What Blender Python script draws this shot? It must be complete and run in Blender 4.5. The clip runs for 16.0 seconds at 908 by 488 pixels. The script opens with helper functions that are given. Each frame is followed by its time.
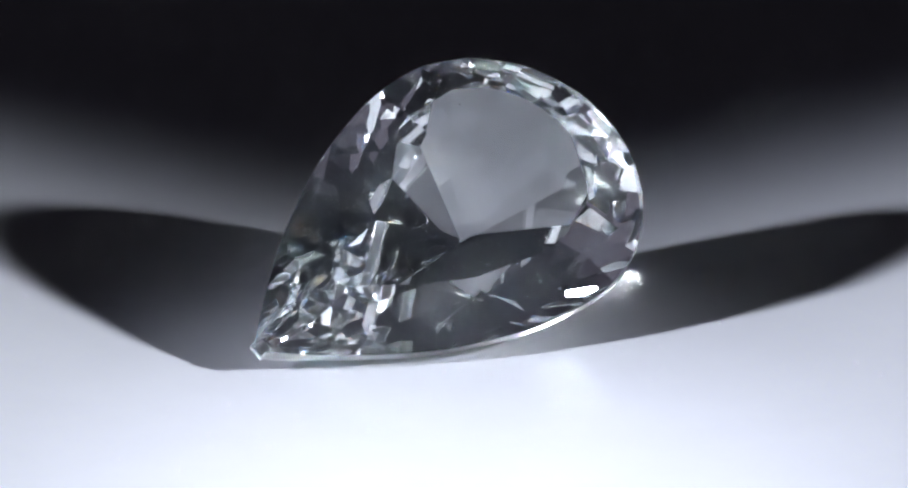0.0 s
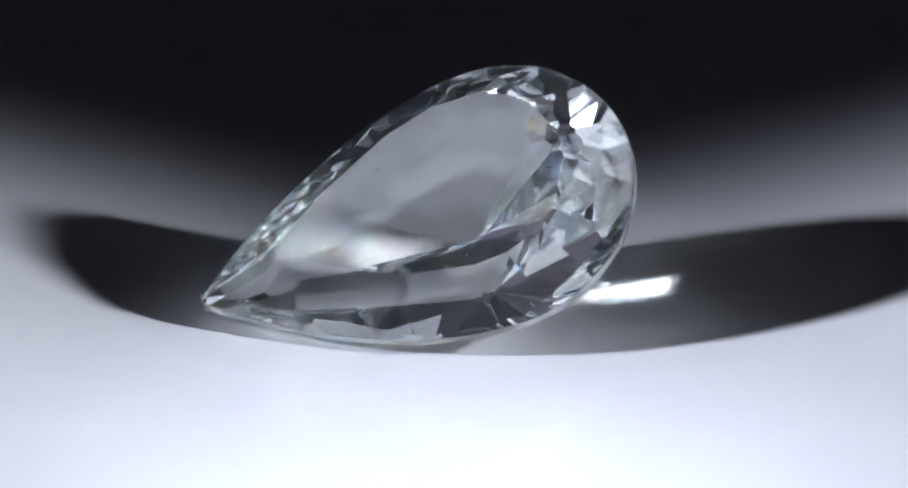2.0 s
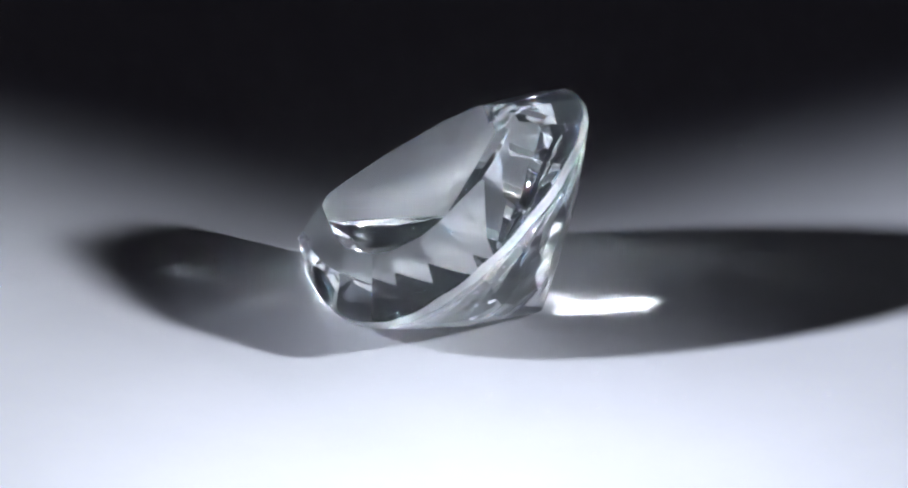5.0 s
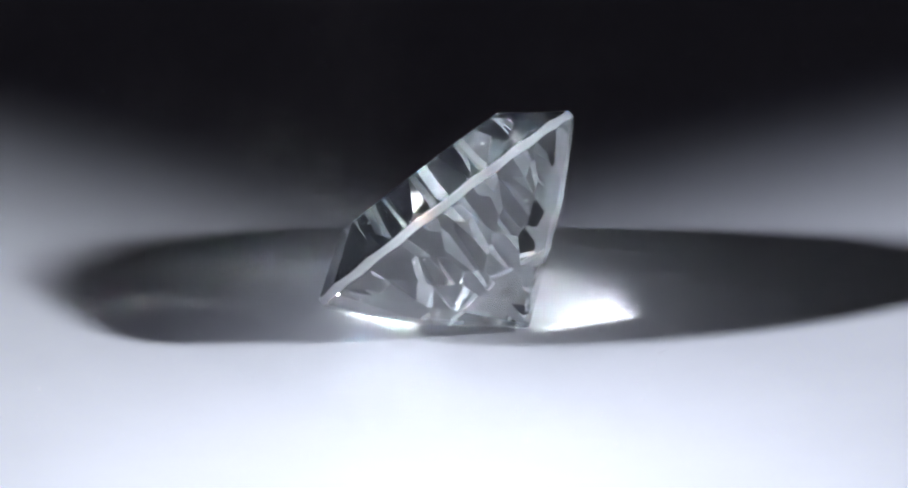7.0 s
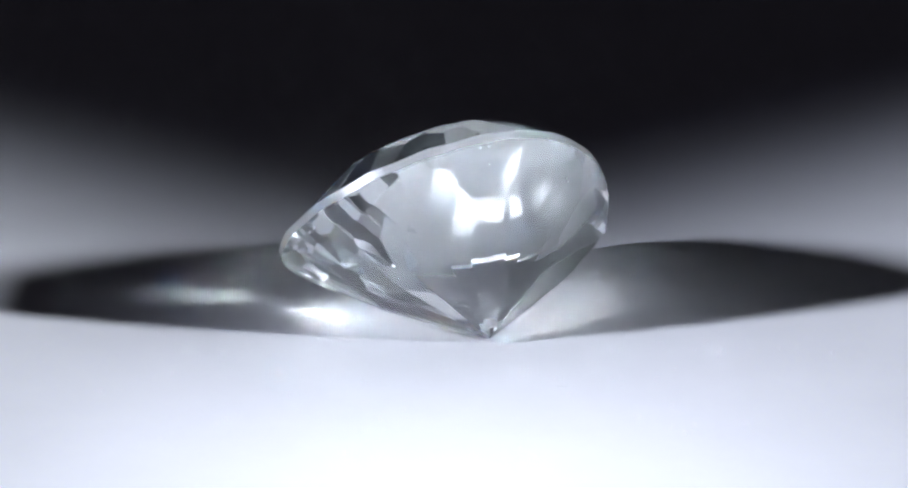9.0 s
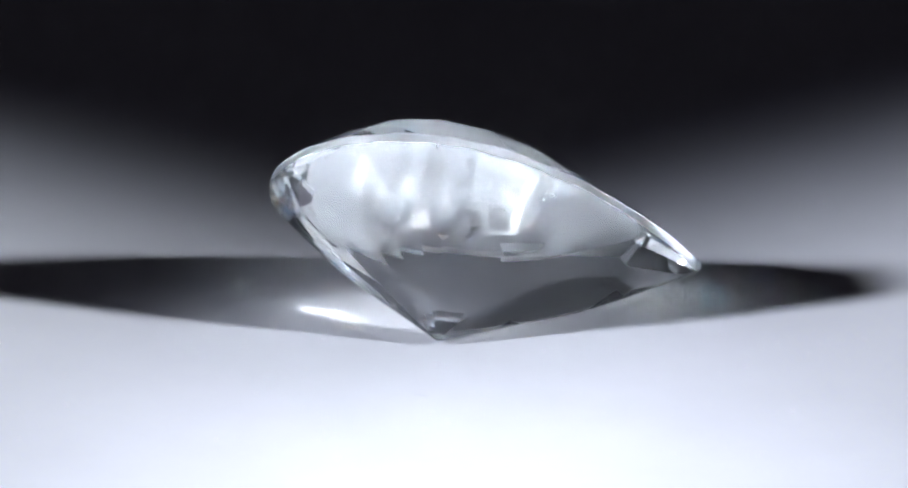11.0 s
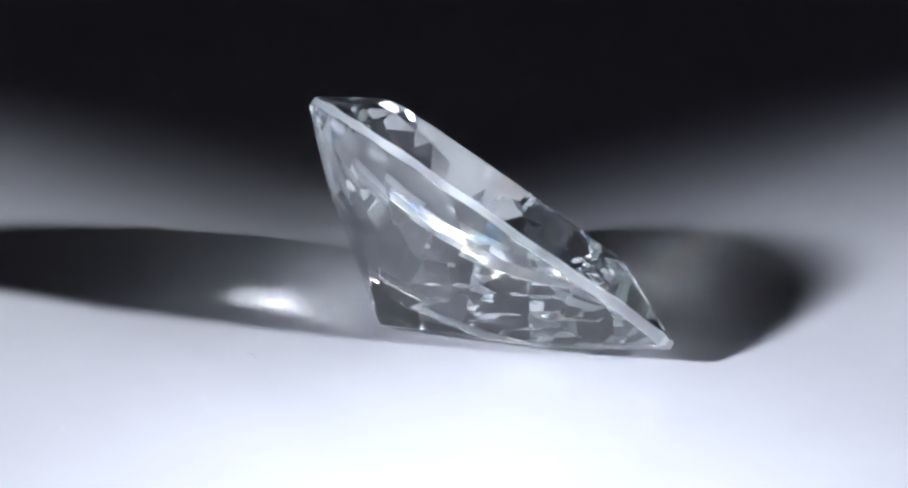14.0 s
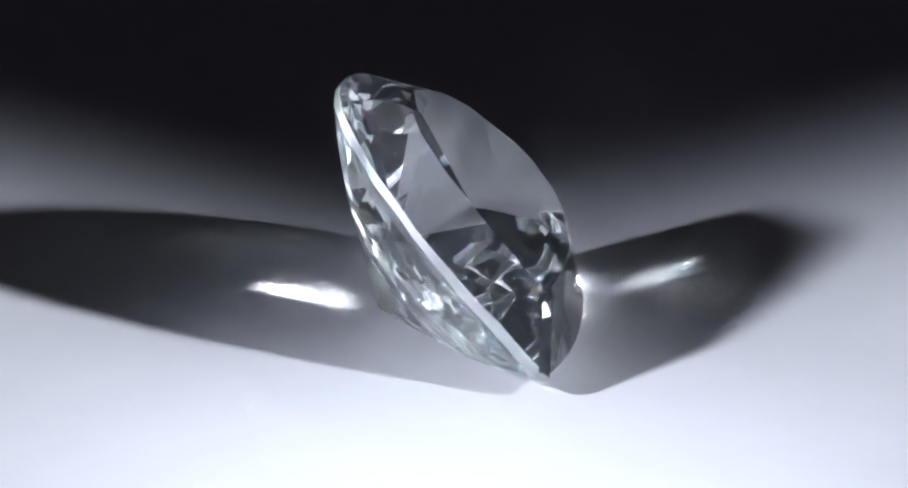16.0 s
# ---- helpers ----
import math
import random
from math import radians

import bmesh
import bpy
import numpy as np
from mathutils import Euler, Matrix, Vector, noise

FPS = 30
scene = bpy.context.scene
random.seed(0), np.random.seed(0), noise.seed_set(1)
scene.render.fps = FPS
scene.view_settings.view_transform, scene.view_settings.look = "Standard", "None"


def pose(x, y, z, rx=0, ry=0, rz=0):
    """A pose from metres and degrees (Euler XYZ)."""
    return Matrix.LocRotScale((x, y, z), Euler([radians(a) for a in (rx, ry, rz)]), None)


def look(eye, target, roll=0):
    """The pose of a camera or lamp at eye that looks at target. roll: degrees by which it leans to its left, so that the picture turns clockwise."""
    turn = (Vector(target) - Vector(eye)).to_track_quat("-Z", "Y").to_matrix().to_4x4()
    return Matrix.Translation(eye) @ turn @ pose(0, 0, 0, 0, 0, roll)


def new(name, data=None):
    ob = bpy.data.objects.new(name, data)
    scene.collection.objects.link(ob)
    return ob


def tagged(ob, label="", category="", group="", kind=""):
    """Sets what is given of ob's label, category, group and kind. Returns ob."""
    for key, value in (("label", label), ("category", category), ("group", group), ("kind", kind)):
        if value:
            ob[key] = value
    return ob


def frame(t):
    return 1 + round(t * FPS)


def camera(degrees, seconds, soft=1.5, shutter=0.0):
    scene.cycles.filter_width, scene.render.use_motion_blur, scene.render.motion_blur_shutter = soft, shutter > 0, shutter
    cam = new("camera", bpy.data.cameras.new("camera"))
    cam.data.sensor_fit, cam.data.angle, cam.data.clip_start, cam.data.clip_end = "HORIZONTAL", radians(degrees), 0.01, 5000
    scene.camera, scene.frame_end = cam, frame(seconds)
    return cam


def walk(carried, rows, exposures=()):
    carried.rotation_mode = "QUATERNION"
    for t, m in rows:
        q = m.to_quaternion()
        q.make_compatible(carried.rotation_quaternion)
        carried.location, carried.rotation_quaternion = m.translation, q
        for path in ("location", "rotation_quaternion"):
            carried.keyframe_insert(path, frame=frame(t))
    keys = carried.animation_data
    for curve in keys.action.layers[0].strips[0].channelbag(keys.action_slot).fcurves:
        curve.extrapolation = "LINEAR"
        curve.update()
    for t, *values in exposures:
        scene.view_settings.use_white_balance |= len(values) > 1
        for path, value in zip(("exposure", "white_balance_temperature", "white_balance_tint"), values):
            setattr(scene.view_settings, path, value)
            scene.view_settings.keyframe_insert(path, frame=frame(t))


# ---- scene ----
cam = camera(4.2951, 16.0, soft=2.3)
EYE = Vector((-0.0000963, -0.318322, 0.111082))
AIM = Vector((-0.0000963, 0.0, 0.0022453))
STAND = look(EYE, AIM, -0.709)
walk(cam, [(0.0, STAND), (16.0, STAND)])

# ---- light: two snooted lamps, one each side, in a dark booth ----
world = bpy.data.worlds.new("booth_dark")
scene.world = world
world.use_nodes = True
wn, wl = world.node_tree.nodes, world.node_tree.links
# a dim room: palest low down on the camera's side, dark overhead and behind the booth
coord, split = wn.new("ShaderNodeTexCoord"), wn.new("ShaderNodeSeparateXYZ")
wl.new(coord.outputs["Generated"], split.inputs["Vector"])


def graded(source, gain, stops):
    scaled, grade = wn.new("ShaderNodeMath"), wn.new("ShaderNodeValToRGB")
    scaled.operation, scaled.inputs[1].default_value, scaled.inputs[2].default_value = "MULTIPLY_ADD", gain, 1 - gain
    wl.new(source, scaled.inputs[0])
    wl.new(scaled.outputs["Value"], grade.inputs["Fac"])
    marks = grade.color_ramp.elements
    marks[0].position, marks[0].color = stops[0]
    marks[1].position, marks[1].color = stops[-1]
    for at, shade in stops[1:-1]:
        marks.new(at).color = shade
    return grade.outputs["Color"]


depth_grade = graded(split.outputs["Y"], 0.5, [(0.0, (1.0, 0.94, 1.25, 1)), (0.2, (0.70, 0.65, 0.90, 1)), (0.5, (0.075, 0.068, 0.105, 1)), (1.0, (0.015, 0.0135, 0.025, 1))])
height_grade = graded(split.outputs["Z"], 1.0, [(0.0, (1, 1, 1, 1)), (0.25, (0.52, 0.52, 0.52, 1)), (0.5, (0.08, 0.08, 0.08, 1)), (1.0, (0.02, 0.02, 0.02, 1))])
both = wn.new("ShaderNodeMix")
both.data_type, both.blend_type = "RGBA", "MULTIPLY"
both.inputs["Factor"].default_value = 1.0
wl.new(depth_grade, both.inputs[6])
wl.new(height_grade, both.inputs[7])
wl.new(both.outputs[2], wn["Background"].inputs["Color"])
wn["Background"].inputs["Strength"].default_value = 0.175
scene.view_settings.exposure = 0.0
# sharp light patterns thrown through the stone
scene.cycles.blur_glossy = 0.0
scene.cycles.caustics_refractive = True
scene.cycles.caustics_reflective = True
scene.cycles.sample_clamp_indirect = 0.0
scene.cycles.max_bounces = 32
scene.cycles.glossy_bounces = 32
scene.cycles.transmission_bounces = 32
scene.cycles.diffuse_bounces = 6
scene.cycles.use_guiding = True
scene.cycles.use_surface_guiding = True


def spot_lamp(name, at, aim, half, blend, power, radius, colour):
    data = bpy.data.lights.new(name, "SPOT")
    data.energy, data.shadow_soft_size = power, radius
    data.spot_size, data.spot_blend = radians(2 * half), blend
    data.color = colour
    ob = new(name, data)
    ob.matrix_world = look(at, aim)
    return ob


COOL = (0.905, 0.965, 1.09)
spot_lamp("spot_lamp", (-0.10603, -0.04972, 0.06324), (0.00060, -0.01576, 0.01991), 11.0, 0.58, 1.64, 0.0068, COOL)
spot_lamp("spot_lamp", (0.12177, -0.06701, 0.06950), (0.01555, -0.02730, 0.03025), 11.1, 0.42, 2.26, 0.0068, COOL)
# the violet fringe that each lamp's lens leaves along the edge of its beam
VIOLET = (0.30, 0.32, 1.30)
spot_lamp("spot_lamp_fringe", (-0.10603, -0.04972, 0.06324), (0.00060, -0.01576, 0.01991), 11.6, 0.50, 0.10, 0.0068, VIOLET)
spot_lamp("spot_lamp_fringe", (0.12177, -0.06701, 0.06950), (0.01555, -0.02730, 0.03025), 11.6, 0.40, 0.08, 0.0068, VIOLET)
# added fill: spots on the plate in front, out of view, brighten the stone
spot_lamp("spot_fill_front", (-0.10603, -0.04972, 0.06324), (0.0, -0.072, 0.0), 19.5, 1.0, 23.0, 0.003, COOL)
spot_lamp("spot_fill_front", (0.12177, -0.06701, 0.06950), (0.0, -0.072, 0.0), 19.5, 1.0, 23.0, 0.003, COOL)


# ---- materials ----
def material(name):
    m = bpy.data.materials.new(name)
    m.use_nodes = True
    n = m.node_tree.nodes
    return m, n, m.node_tree.links, n["Principled BSDF"]


def noise_node(n, l, scale, detail=4.0, rough=0.6):
    tex = n.new("ShaderNodeTexNoise")
    tex.inputs["Scale"].default_value = scale
    tex.inputs["Detail"].default_value = detail
    tex.inputs["Roughness"].default_value = rough
    co = n.new("ShaderNodeTexCoord")
    l.new(co.outputs["Object"], tex.inputs["Vector"])
    return tex


def ramp(n, l, src, stops):
    r = n.new("ShaderNodeValToRGB")
    e = r.color_ramp.elements
    e[0].position, e[0].color = stops[0]
    e[1].position, e[1].color = stops[-1]
    for p, c in stops[1:-1]:
        e.new(p).color = c
    l.new(src, r.inputs["Fac"])
    return r


def grey(v, tint=(1, 1, 1)):
    return (v * tint[0], v * tint[1], v * tint[2], 1)


def make_white_plate():
    m, n, l, b = material("white_satin_plate")
    tex = noise_node(n, l, 180.0)
    r = ramp(n, l, tex.outputs["Fac"], [(0.3, grey(0.76, (1, 1, 1.01))), (0.7, grey(0.80, (1, 1, 1.01)))])
    l.new(r.outputs["Color"], b.inputs["Base Color"])
    b.inputs["Roughness"].default_value = 0.35
    b.inputs["Specular IOR Level"].default_value = 0.3
    fine = noise_node(n, l, 2500.0, 6)
    bump = n.new("ShaderNodeBump")
    bump.inputs["Strength"].default_value = 0.05
    bump.inputs["Distance"].default_value = 0.0001
    l.new(fine.outputs["Fac"], bump.inputs["Height"])
    l.new(bump.outputs["Normal"], b.inputs["Normal"])
    return m


def make_booth_cloth(name, shade):
    m, n, l, b = material(name)
    tex = noise_node(n, l, 40.0)
    r = ramp(n, l, tex.outputs["Fac"], [(0.3, grey(shade * 0.9)), (0.7, grey(shade * 1.1))])
    l.new(r.outputs["Color"], b.inputs["Base Color"])
    b.inputs["Roughness"].default_value = 0.9
    b.inputs["Specular IOR Level"].default_value = 0.1
    return m


def make_crystal(name):
    """Clear colourless stone under a faint uneven film of dust and finger grease."""
    m = bpy.data.materials.new(name)
    m.use_nodes = True
    n, l = m.node_tree.nodes, m.node_tree.links
    n.clear()
    out, mix = n.new("ShaderNodeOutputMaterial"), n.new("ShaderNodeMixShader")
    g, d = n.new("ShaderNodeBsdfGlass"), n.new("ShaderNodeBsdfDiffuse")
    g.inputs["IOR"].default_value = 1.76
    g.inputs["Roughness"].default_value = 0.0
    g.inputs["Color"].default_value = (0.990, 0.999, 0.995, 1)
    # a small share splits by colour, red bent least and blue most
    last = g
    for tint, bend in (((1, 0.30, 0.04), 1.735), ((0.04, 0.34, 1), 1.80)):
        ray, fire = n.new("ShaderNodeBsdfGlass"), n.new("ShaderNodeMixShader")
        ray.inputs["IOR"].default_value, ray.inputs["Roughness"].default_value = bend, 0.0
        ray.inputs["Color"].default_value = (*tint, 1)
        fire.inputs["Fac"].default_value = 0.004
        l.new(last.outputs[0], fire.inputs[1])
        l.new(ray.outputs["BSDF"], fire.inputs[2])
        last = fire
    d.inputs["Color"].default_value = (0.74, 0.80, 0.86, 1)
    film = noise_node(n, l, 420.0, 5, 0.65)
    r = ramp(n, l, film.outputs["Fac"], [(0.35, grey(0.004)), (0.75, grey(0.024))])
    l.new(r.outputs["Color"], mix.inputs["Fac"])
    l.new(last.outputs[0], mix.inputs[1])
    l.new(d.outputs["BSDF"], mix.inputs[2])
    l.new(mix.outputs["Shader"], out.inputs["Surface"])
    return m


def make_girdle(name):
    """The unpolished rim: white, frosted, half letting light through."""
    m = bpy.data.materials.new(name)
    m.use_nodes = True
    n, l = m.node_tree.nodes, m.node_tree.links
    n.clear()
    out = n.new("ShaderNodeOutputMaterial")
    g, d, t = n.new("ShaderNodeBsdfGlass"), n.new("ShaderNodeBsdfDiffuse"), n.new("ShaderNodeBsdfTranslucent")
    g.inputs["IOR"].default_value = 1.76
    g.inputs["Roughness"].default_value = 0.3
    d.inputs["Color"].default_value = (0.86, 0.88, 0.88, 1)
    t.inputs["Color"].default_value = (0.86, 0.89, 0.89, 1)
    frost, both = n.new("ShaderNodeMixShader"), n.new("ShaderNodeMixShader")
    frost.inputs["Fac"].default_value = 0.55
    l.new(d.outputs["BSDF"], frost.inputs[1])
    l.new(t.outputs["BSDF"], frost.inputs[2])
    tex = noise_node(n, l, 1600.0, 5, 0.7)
    r = ramp(n, l, tex.outputs["Fac"], [(0.35, grey(0.06)), (0.65, grey(0.34))])
    l.new(r.outputs["Color"], both.inputs["Fac"])
    l.new(g.outputs["BSDF"], both.inputs[1])
    l.new(frost.outputs["Shader"], both.inputs[2])
    l.new(both.outputs["Shader"], out.inputs["Surface"])
    return m


PLATE, BLACK = make_white_plate(), make_booth_cloth("black_felt", 0.02)
SPECK, LINT = make_booth_cloth("pale_speck", 0.75), make_booth_cloth("grey_lint", 0.7)
CRYSTAL, GROUND = make_crystal("clear_crystal"), make_girdle("frosted_rim")


# ---- building helpers ----
def part(name, bm, mat, parent=None, label=""):
    me = bpy.data.meshes.new(name)
    bm.normal_update()
    bm.to_mesh(me)
    bm.free()
    me.materials.append(mat)
    ob = new(name, me)
    if parent is not None:
        ob.parent = parent
    return tagged(ob, label)


def box_bm(x0, y0, z0, x1, y1, z1):
    bm = bmesh.new()
    bmesh.ops.create_cube(bm, size=1.0)
    bmesh.ops.scale(bm, vec=(x1 - x0, y1 - y0, z1 - z0), verts=bm.verts)
    bmesh.ops.translate(bm, vec=((x0 + x1) / 2, (y0 + y1) / 2, (z0 + z1) / 2), verts=bm.verts)
    return bm


# ---- booth ----
def booth():
    t, s, back, front, top = 0.01, 0.17, 0.26, -0.42, 0.30
    spec = {
        "floor": (-s - t, front - t, -0.026, s + t, back + t, -0.012),
        "wall_north": (-s - t, back, -0.012, s + t, back + t, top),
    }
    for name, b in spec.items():
        tagged(part(name, box_bm(*b), BLACK), "matt black cloth behind and under the turntable", name.split("_")[0], kind="structure")


booth()


def turned(prof, n=128, cap_top=False, cap_bottom=False):
    """A mesh turned about z from (radius, height) pairs, from the bottom up."""
    bm = bmesh.new()
    rings = [[bm.verts.new((r * math.cos(2 * math.pi * i / n), r * math.sin(2 * math.pi * i / n), z)) for i in range(n)] for r, z in prof]
    for a, b in zip(rings, rings[1:]):
        for i in range(n):
            bm.faces.new((a[i], a[(i + 1) % n], b[(i + 1) % n], b[i]))
    if cap_top:
        bm.faces.new(rings[-1])
    if cap_bottom:
        bm.faces.new(rings[0][::-1])
    return bm


def turntable():
    base = new("turntable")
    tagged(base, "plain white satin turntable disc turning slowly under the gem", "turntable")
    part("top_plate", turned([(0.1088, -0.004), (0.1092, -0.0036), (0.1092, -0.0006), (0.1088, 0.0)], cap_top=True, cap_bottom=True), PLATE, base)
    part("rim", turned([(0.107, -0.012), (0.110, -0.012), (0.1104, -0.0115), (0.1104, -0.0045), (0.110, -0.0040), (0.107, -0.0040)], cap_bottom=True), PLATE, base)
    return base


TABLE = turntable()


# ---- the gem: a pear-shaped brilliant, cut facet by facet ----
A, B, W, POW = 0.008802, 0.004013, 0.004338, 1.836     # tip, blunt end, half width
GIRDLE, CROWN, DEPTH = 0.000260, 0.001104, 0.004490
TABLE_SCALE, TABLE_SHIFT, CULET = 0.6616, 0.000344, 0.001082
TILT, PITCH, PHASE, SPIN = -36.779, 20.202, 215.677, -18.0863
DEEP, CULET_SIDE, BLUNT = 1.2857, 0.000173, 0.14
OFF = (-0.001090, 0.000282)


def pear(n=40):
    pts = []
    for i in range(n + 1):
        th = math.pi / 2 + math.pi * i / n
        pts.append((B * math.cos(th), W * math.sin(th)))
    top = []
    for i in range(1, n):
        u = 0.972 * i / (n - 1)
        top.append((A * u, W * (1 - u ** POW)))
    tip = [(A * 0.990, 0.00022), (A * 0.990, -0.00022)]
    return pts + [(x, -y) for x, y in top] + tip[::-1] + top[::-1]


def gem_mesh():
    hand = random.Random(7)          # the cutter's small unevenness
    outline = pear()
    zt, zb = GIRDLE / 2, -GIRDLE / 2
    bm = bmesh.new()
    up = [bm.verts.new((x, y, 0.02)) for x, y in outline]
    dn = [bm.verts.new((x, y, -0.02)) for x, y in outline]
    n = len(outline)
    for i in range(n):
        bm.faces.new((dn[i], dn[(i + 1) % n], up[(i + 1) % n], up[i]))
    bm.faces.new(up)
    bm.faces.new(dn[::-1])

    def cut(point, normal):
        bmesh.ops.remove_doubles(bm, verts=bm.verts, dist=2e-7)
        res = bmesh.ops.bisect_plane(bm, geom=bm.verts[:] + bm.edges[:] + bm.faces[:], dist=1e-8,
                                     plane_co=point, plane_no=normal, clear_outer=True)
        edges = [e for e in res["geom_cut"] if isinstance(e, bmesh.types.BMEdge)]
        if len(edges) > 2:
            bmesh.ops.contextual_create(bm, geom=edges)

    def reach(phi):
        c, s = math.cos(phi), math.sin(phi)
        return max(x * c + y * s for x, y in outline)

    def crown(phi, inset_scale, drop=0.0):
        h = reach(phi)
        inset = h - (TABLE_SCALE * h + TABLE_SHIFT * math.cos(phi))
        ang = math.atan2(CROWN, inset * inset_scale) + radians(hand.uniform(-1.8, 1.8))
        phi += radians(hand.uniform(-2.2, 2.2))
        h = reach(phi)
        cut((h * math.cos(phi), h * math.sin(phi), zt + drop),
            (math.cos(phi) * math.sin(ang), math.sin(phi) * math.sin(ang), math.cos(ang)))

    def pavilion(phi, slope, inward=0.0, down=0.0, lift=0.0):
        """One facet below: inward and down give a point of it as shares of the run to the culet and of the depth."""
        h = reach(phi)
        run = h - CULET * math.cos(phi) - CULET_SIDE * math.sin(phi)
        ang = math.atan2(DEPTH * slope, run) + radians(hand.uniform(-1.1, 1.1))
        phi += radians(hand.uniform(-1.6, 1.6))
        at = h - run * inward if inward else reach(phi)
        cut((at * math.cos(phi), at * math.sin(phi), zb + lift - DEPTH * down),
            (math.cos(phi) * math.sin(ang), math.sin(phi) * math.sin(ang), -math.cos(ang)))

    def both_sides(half):
        return [radians(a) for a in half] + [2 * math.pi - radians(a) for a in reversed(half) if a % 180]

    cut((0, 0, zt + CROWN), (0, 0, 1))
    mains = both_sides((22, 48, 63, 76, 92, 112, 134, 157, 180))
    m = mains + [mains[0] + 2 * math.pi]
    for p in mains:
        crown(p, 1.0, -0.00003)
    for p, q in zip(m, m[1:]):
        crown(p * 0.72 + q * 0.28, 0.80)
        crown(p * 0.28 + q * 0.72, 0.80)
        mid = (p + q) / 2
        h = reach(mid)
        hx = TABLE_SCALE * h + TABLE_SHIFT * math.cos(mid)
        ang = math.atan2(CROWN, (h - hx) * 1.6)
        hx -= 0.00002
        cut((hx * math.cos(mid), hx * math.sin(mid), zt + CROWN),
            (math.cos(mid) * math.sin(ang), math.sin(mid) * math.sin(ang), math.cos(ang)))
    low = both_sides((0, 30, 54, 67, 80, 96, 114, 132, 150, 168))
    k = low + [low[0] + 2 * math.pi]
    for p, q in zip(k, k[1:]):
        pavilion(p * 0.7 + q * 0.3, DEEP)
        pavilion(p * 0.3 + q * 0.7, DEEP)
    for p in low:
        pavilion(p, 1.06, lift=0.00003)
    # three flatter tiers, turned against one another, down to the culet
    for p, q in zip(k, k[1:]):
        pavilion((p + q) / 2, 0.96, 0.45, 0.445)
    for p in low:
        pavilion(p, 0.78, 0.80, 0.71)
    for p, q in zip(k, k[1:]):
        pavilion((p + q) / 2, 0.60, 1.0, 1 - BLUNT)
    bmesh.ops.remove_doubles(bm, verts=bm.verts, dist=5e-6)
    bmesh.ops.dissolve_degenerate(bm, dist=1e-6, edges=bm.edges)
    bm.normal_update()
    return bm


def gemstone():
    whole = gem_mesh()
    turn = Euler((0, radians(PITCH), 0)).to_matrix() @ Euler((radians(TILT), 0, 0)).to_matrix()
    floor_z = min((turn @ v.co).z for v in whole.verts)
    seat = Matrix.Translation((OFF[0], OFF[1], -floor_z)) @ turn.to_4x4()
    gem = new("gemstone")
    tagged(gem, "clear colourless pear-cut gemstone tilted on its faceted underside", "gemstone")
    kinds = {"table_facet": [], "crown": [], "girdle": [], "pavilion": []}
    for f in whole.faces:
        z = f.normal.z
        kinds["table_facet" if z > 0.999 else "crown" if z > 0.05 else "pavilion" if z < -0.05 else "girdle"].append(f)
    labels = {"girdle": "thin whitish ground girdle band"}
    for name, faces in kinds.items():
        bm = bmesh.new()
        made = {}
        for f in faces:
            vs = []
            for v in f.verts:
                if v.index not in made:
                    made[v.index] = bm.verts.new(seat @ v.co)
                vs.append(made[v.index])
            bm.faces.new(vs)
        part(name, bm, GROUND if name == "girdle" else CRYSTAL, gem, labels.get(name, ""))
    # tiny specks caught in the stone under the table
    specks = bmesh.new()
    r = random.Random(23)
    while len(specks.verts) < 6 * 16:
        x, y = r.uniform(-0.6, 0.7) * B * 1.6, r.uniform(-0.55, 0.55) * W
        x += 0.001
        at = seat @ Vector((x, y, GIRDLE / 2 + CROWN - r.uniform(0.00006, 0.0008)))
        size = r.choice((0.000014, 0.00002, 0.00003, 0.000045))
        tips = [specks.verts.new(at + Vector(d) * size * r.uniform(0.7, 1.3)) for d in ((1, 0, 0), (-1, 0, 0), (0, 1, 0), (0, -1, 0), (0, 0, 1), (0, 0, -1))]
        for i, j in ((0, 2), (2, 1), (1, 3), (3, 0)):
            specks.faces.new((tips[i], tips[j], tips[4]))
            specks.faces.new((tips[j], tips[i], tips[5]))
    part("inclusion_specks", specks, SPECK, gem, "scattered tiny pale specks")
    whole.free()
    return gem


GEM = gemstone()


def lint_fibre():
    """A short bent fibre lying on the plate."""
    bm = bmesh.new()
    rings, r, n = [], 0.000007, 6
    for i in range(9):
        u = i / 8
        c = Vector((-0.002823 + 0.00042 * (u - 0.5), -0.005660 + 0.00010 * math.sin(u * 5.0), r * 0.98))
        rings.append([bm.verts.new(c + Vector((0, r * math.cos(2 * math.pi * k / n), r * math.sin(2 * math.pi * k / n)))) for k in range(n)])
    for a, b in zip(rings, rings[1:]):
        for k in range(n):
            bm.faces.new((a[k], b[k], b[(k + 1) % n], a[(k + 1) % n]))
    bm.faces.new(rings[0])
    bm.faces.new(rings[-1][::-1])
    return tagged(part("lint_fibre", bm, LINT), "short grey lint fibre lying on the white turntable", "lint")


FIBRE = lint_fibre()


def motions():
    rows = [(0.5 * i, pose(0, 0, 0, 0, 0, PHASE + SPIN * 0.5 * i)) for i in range(33)]
    walk(GEM, rows)
    walk(TABLE, rows)
    walk(FIBRE, rows)


motions()
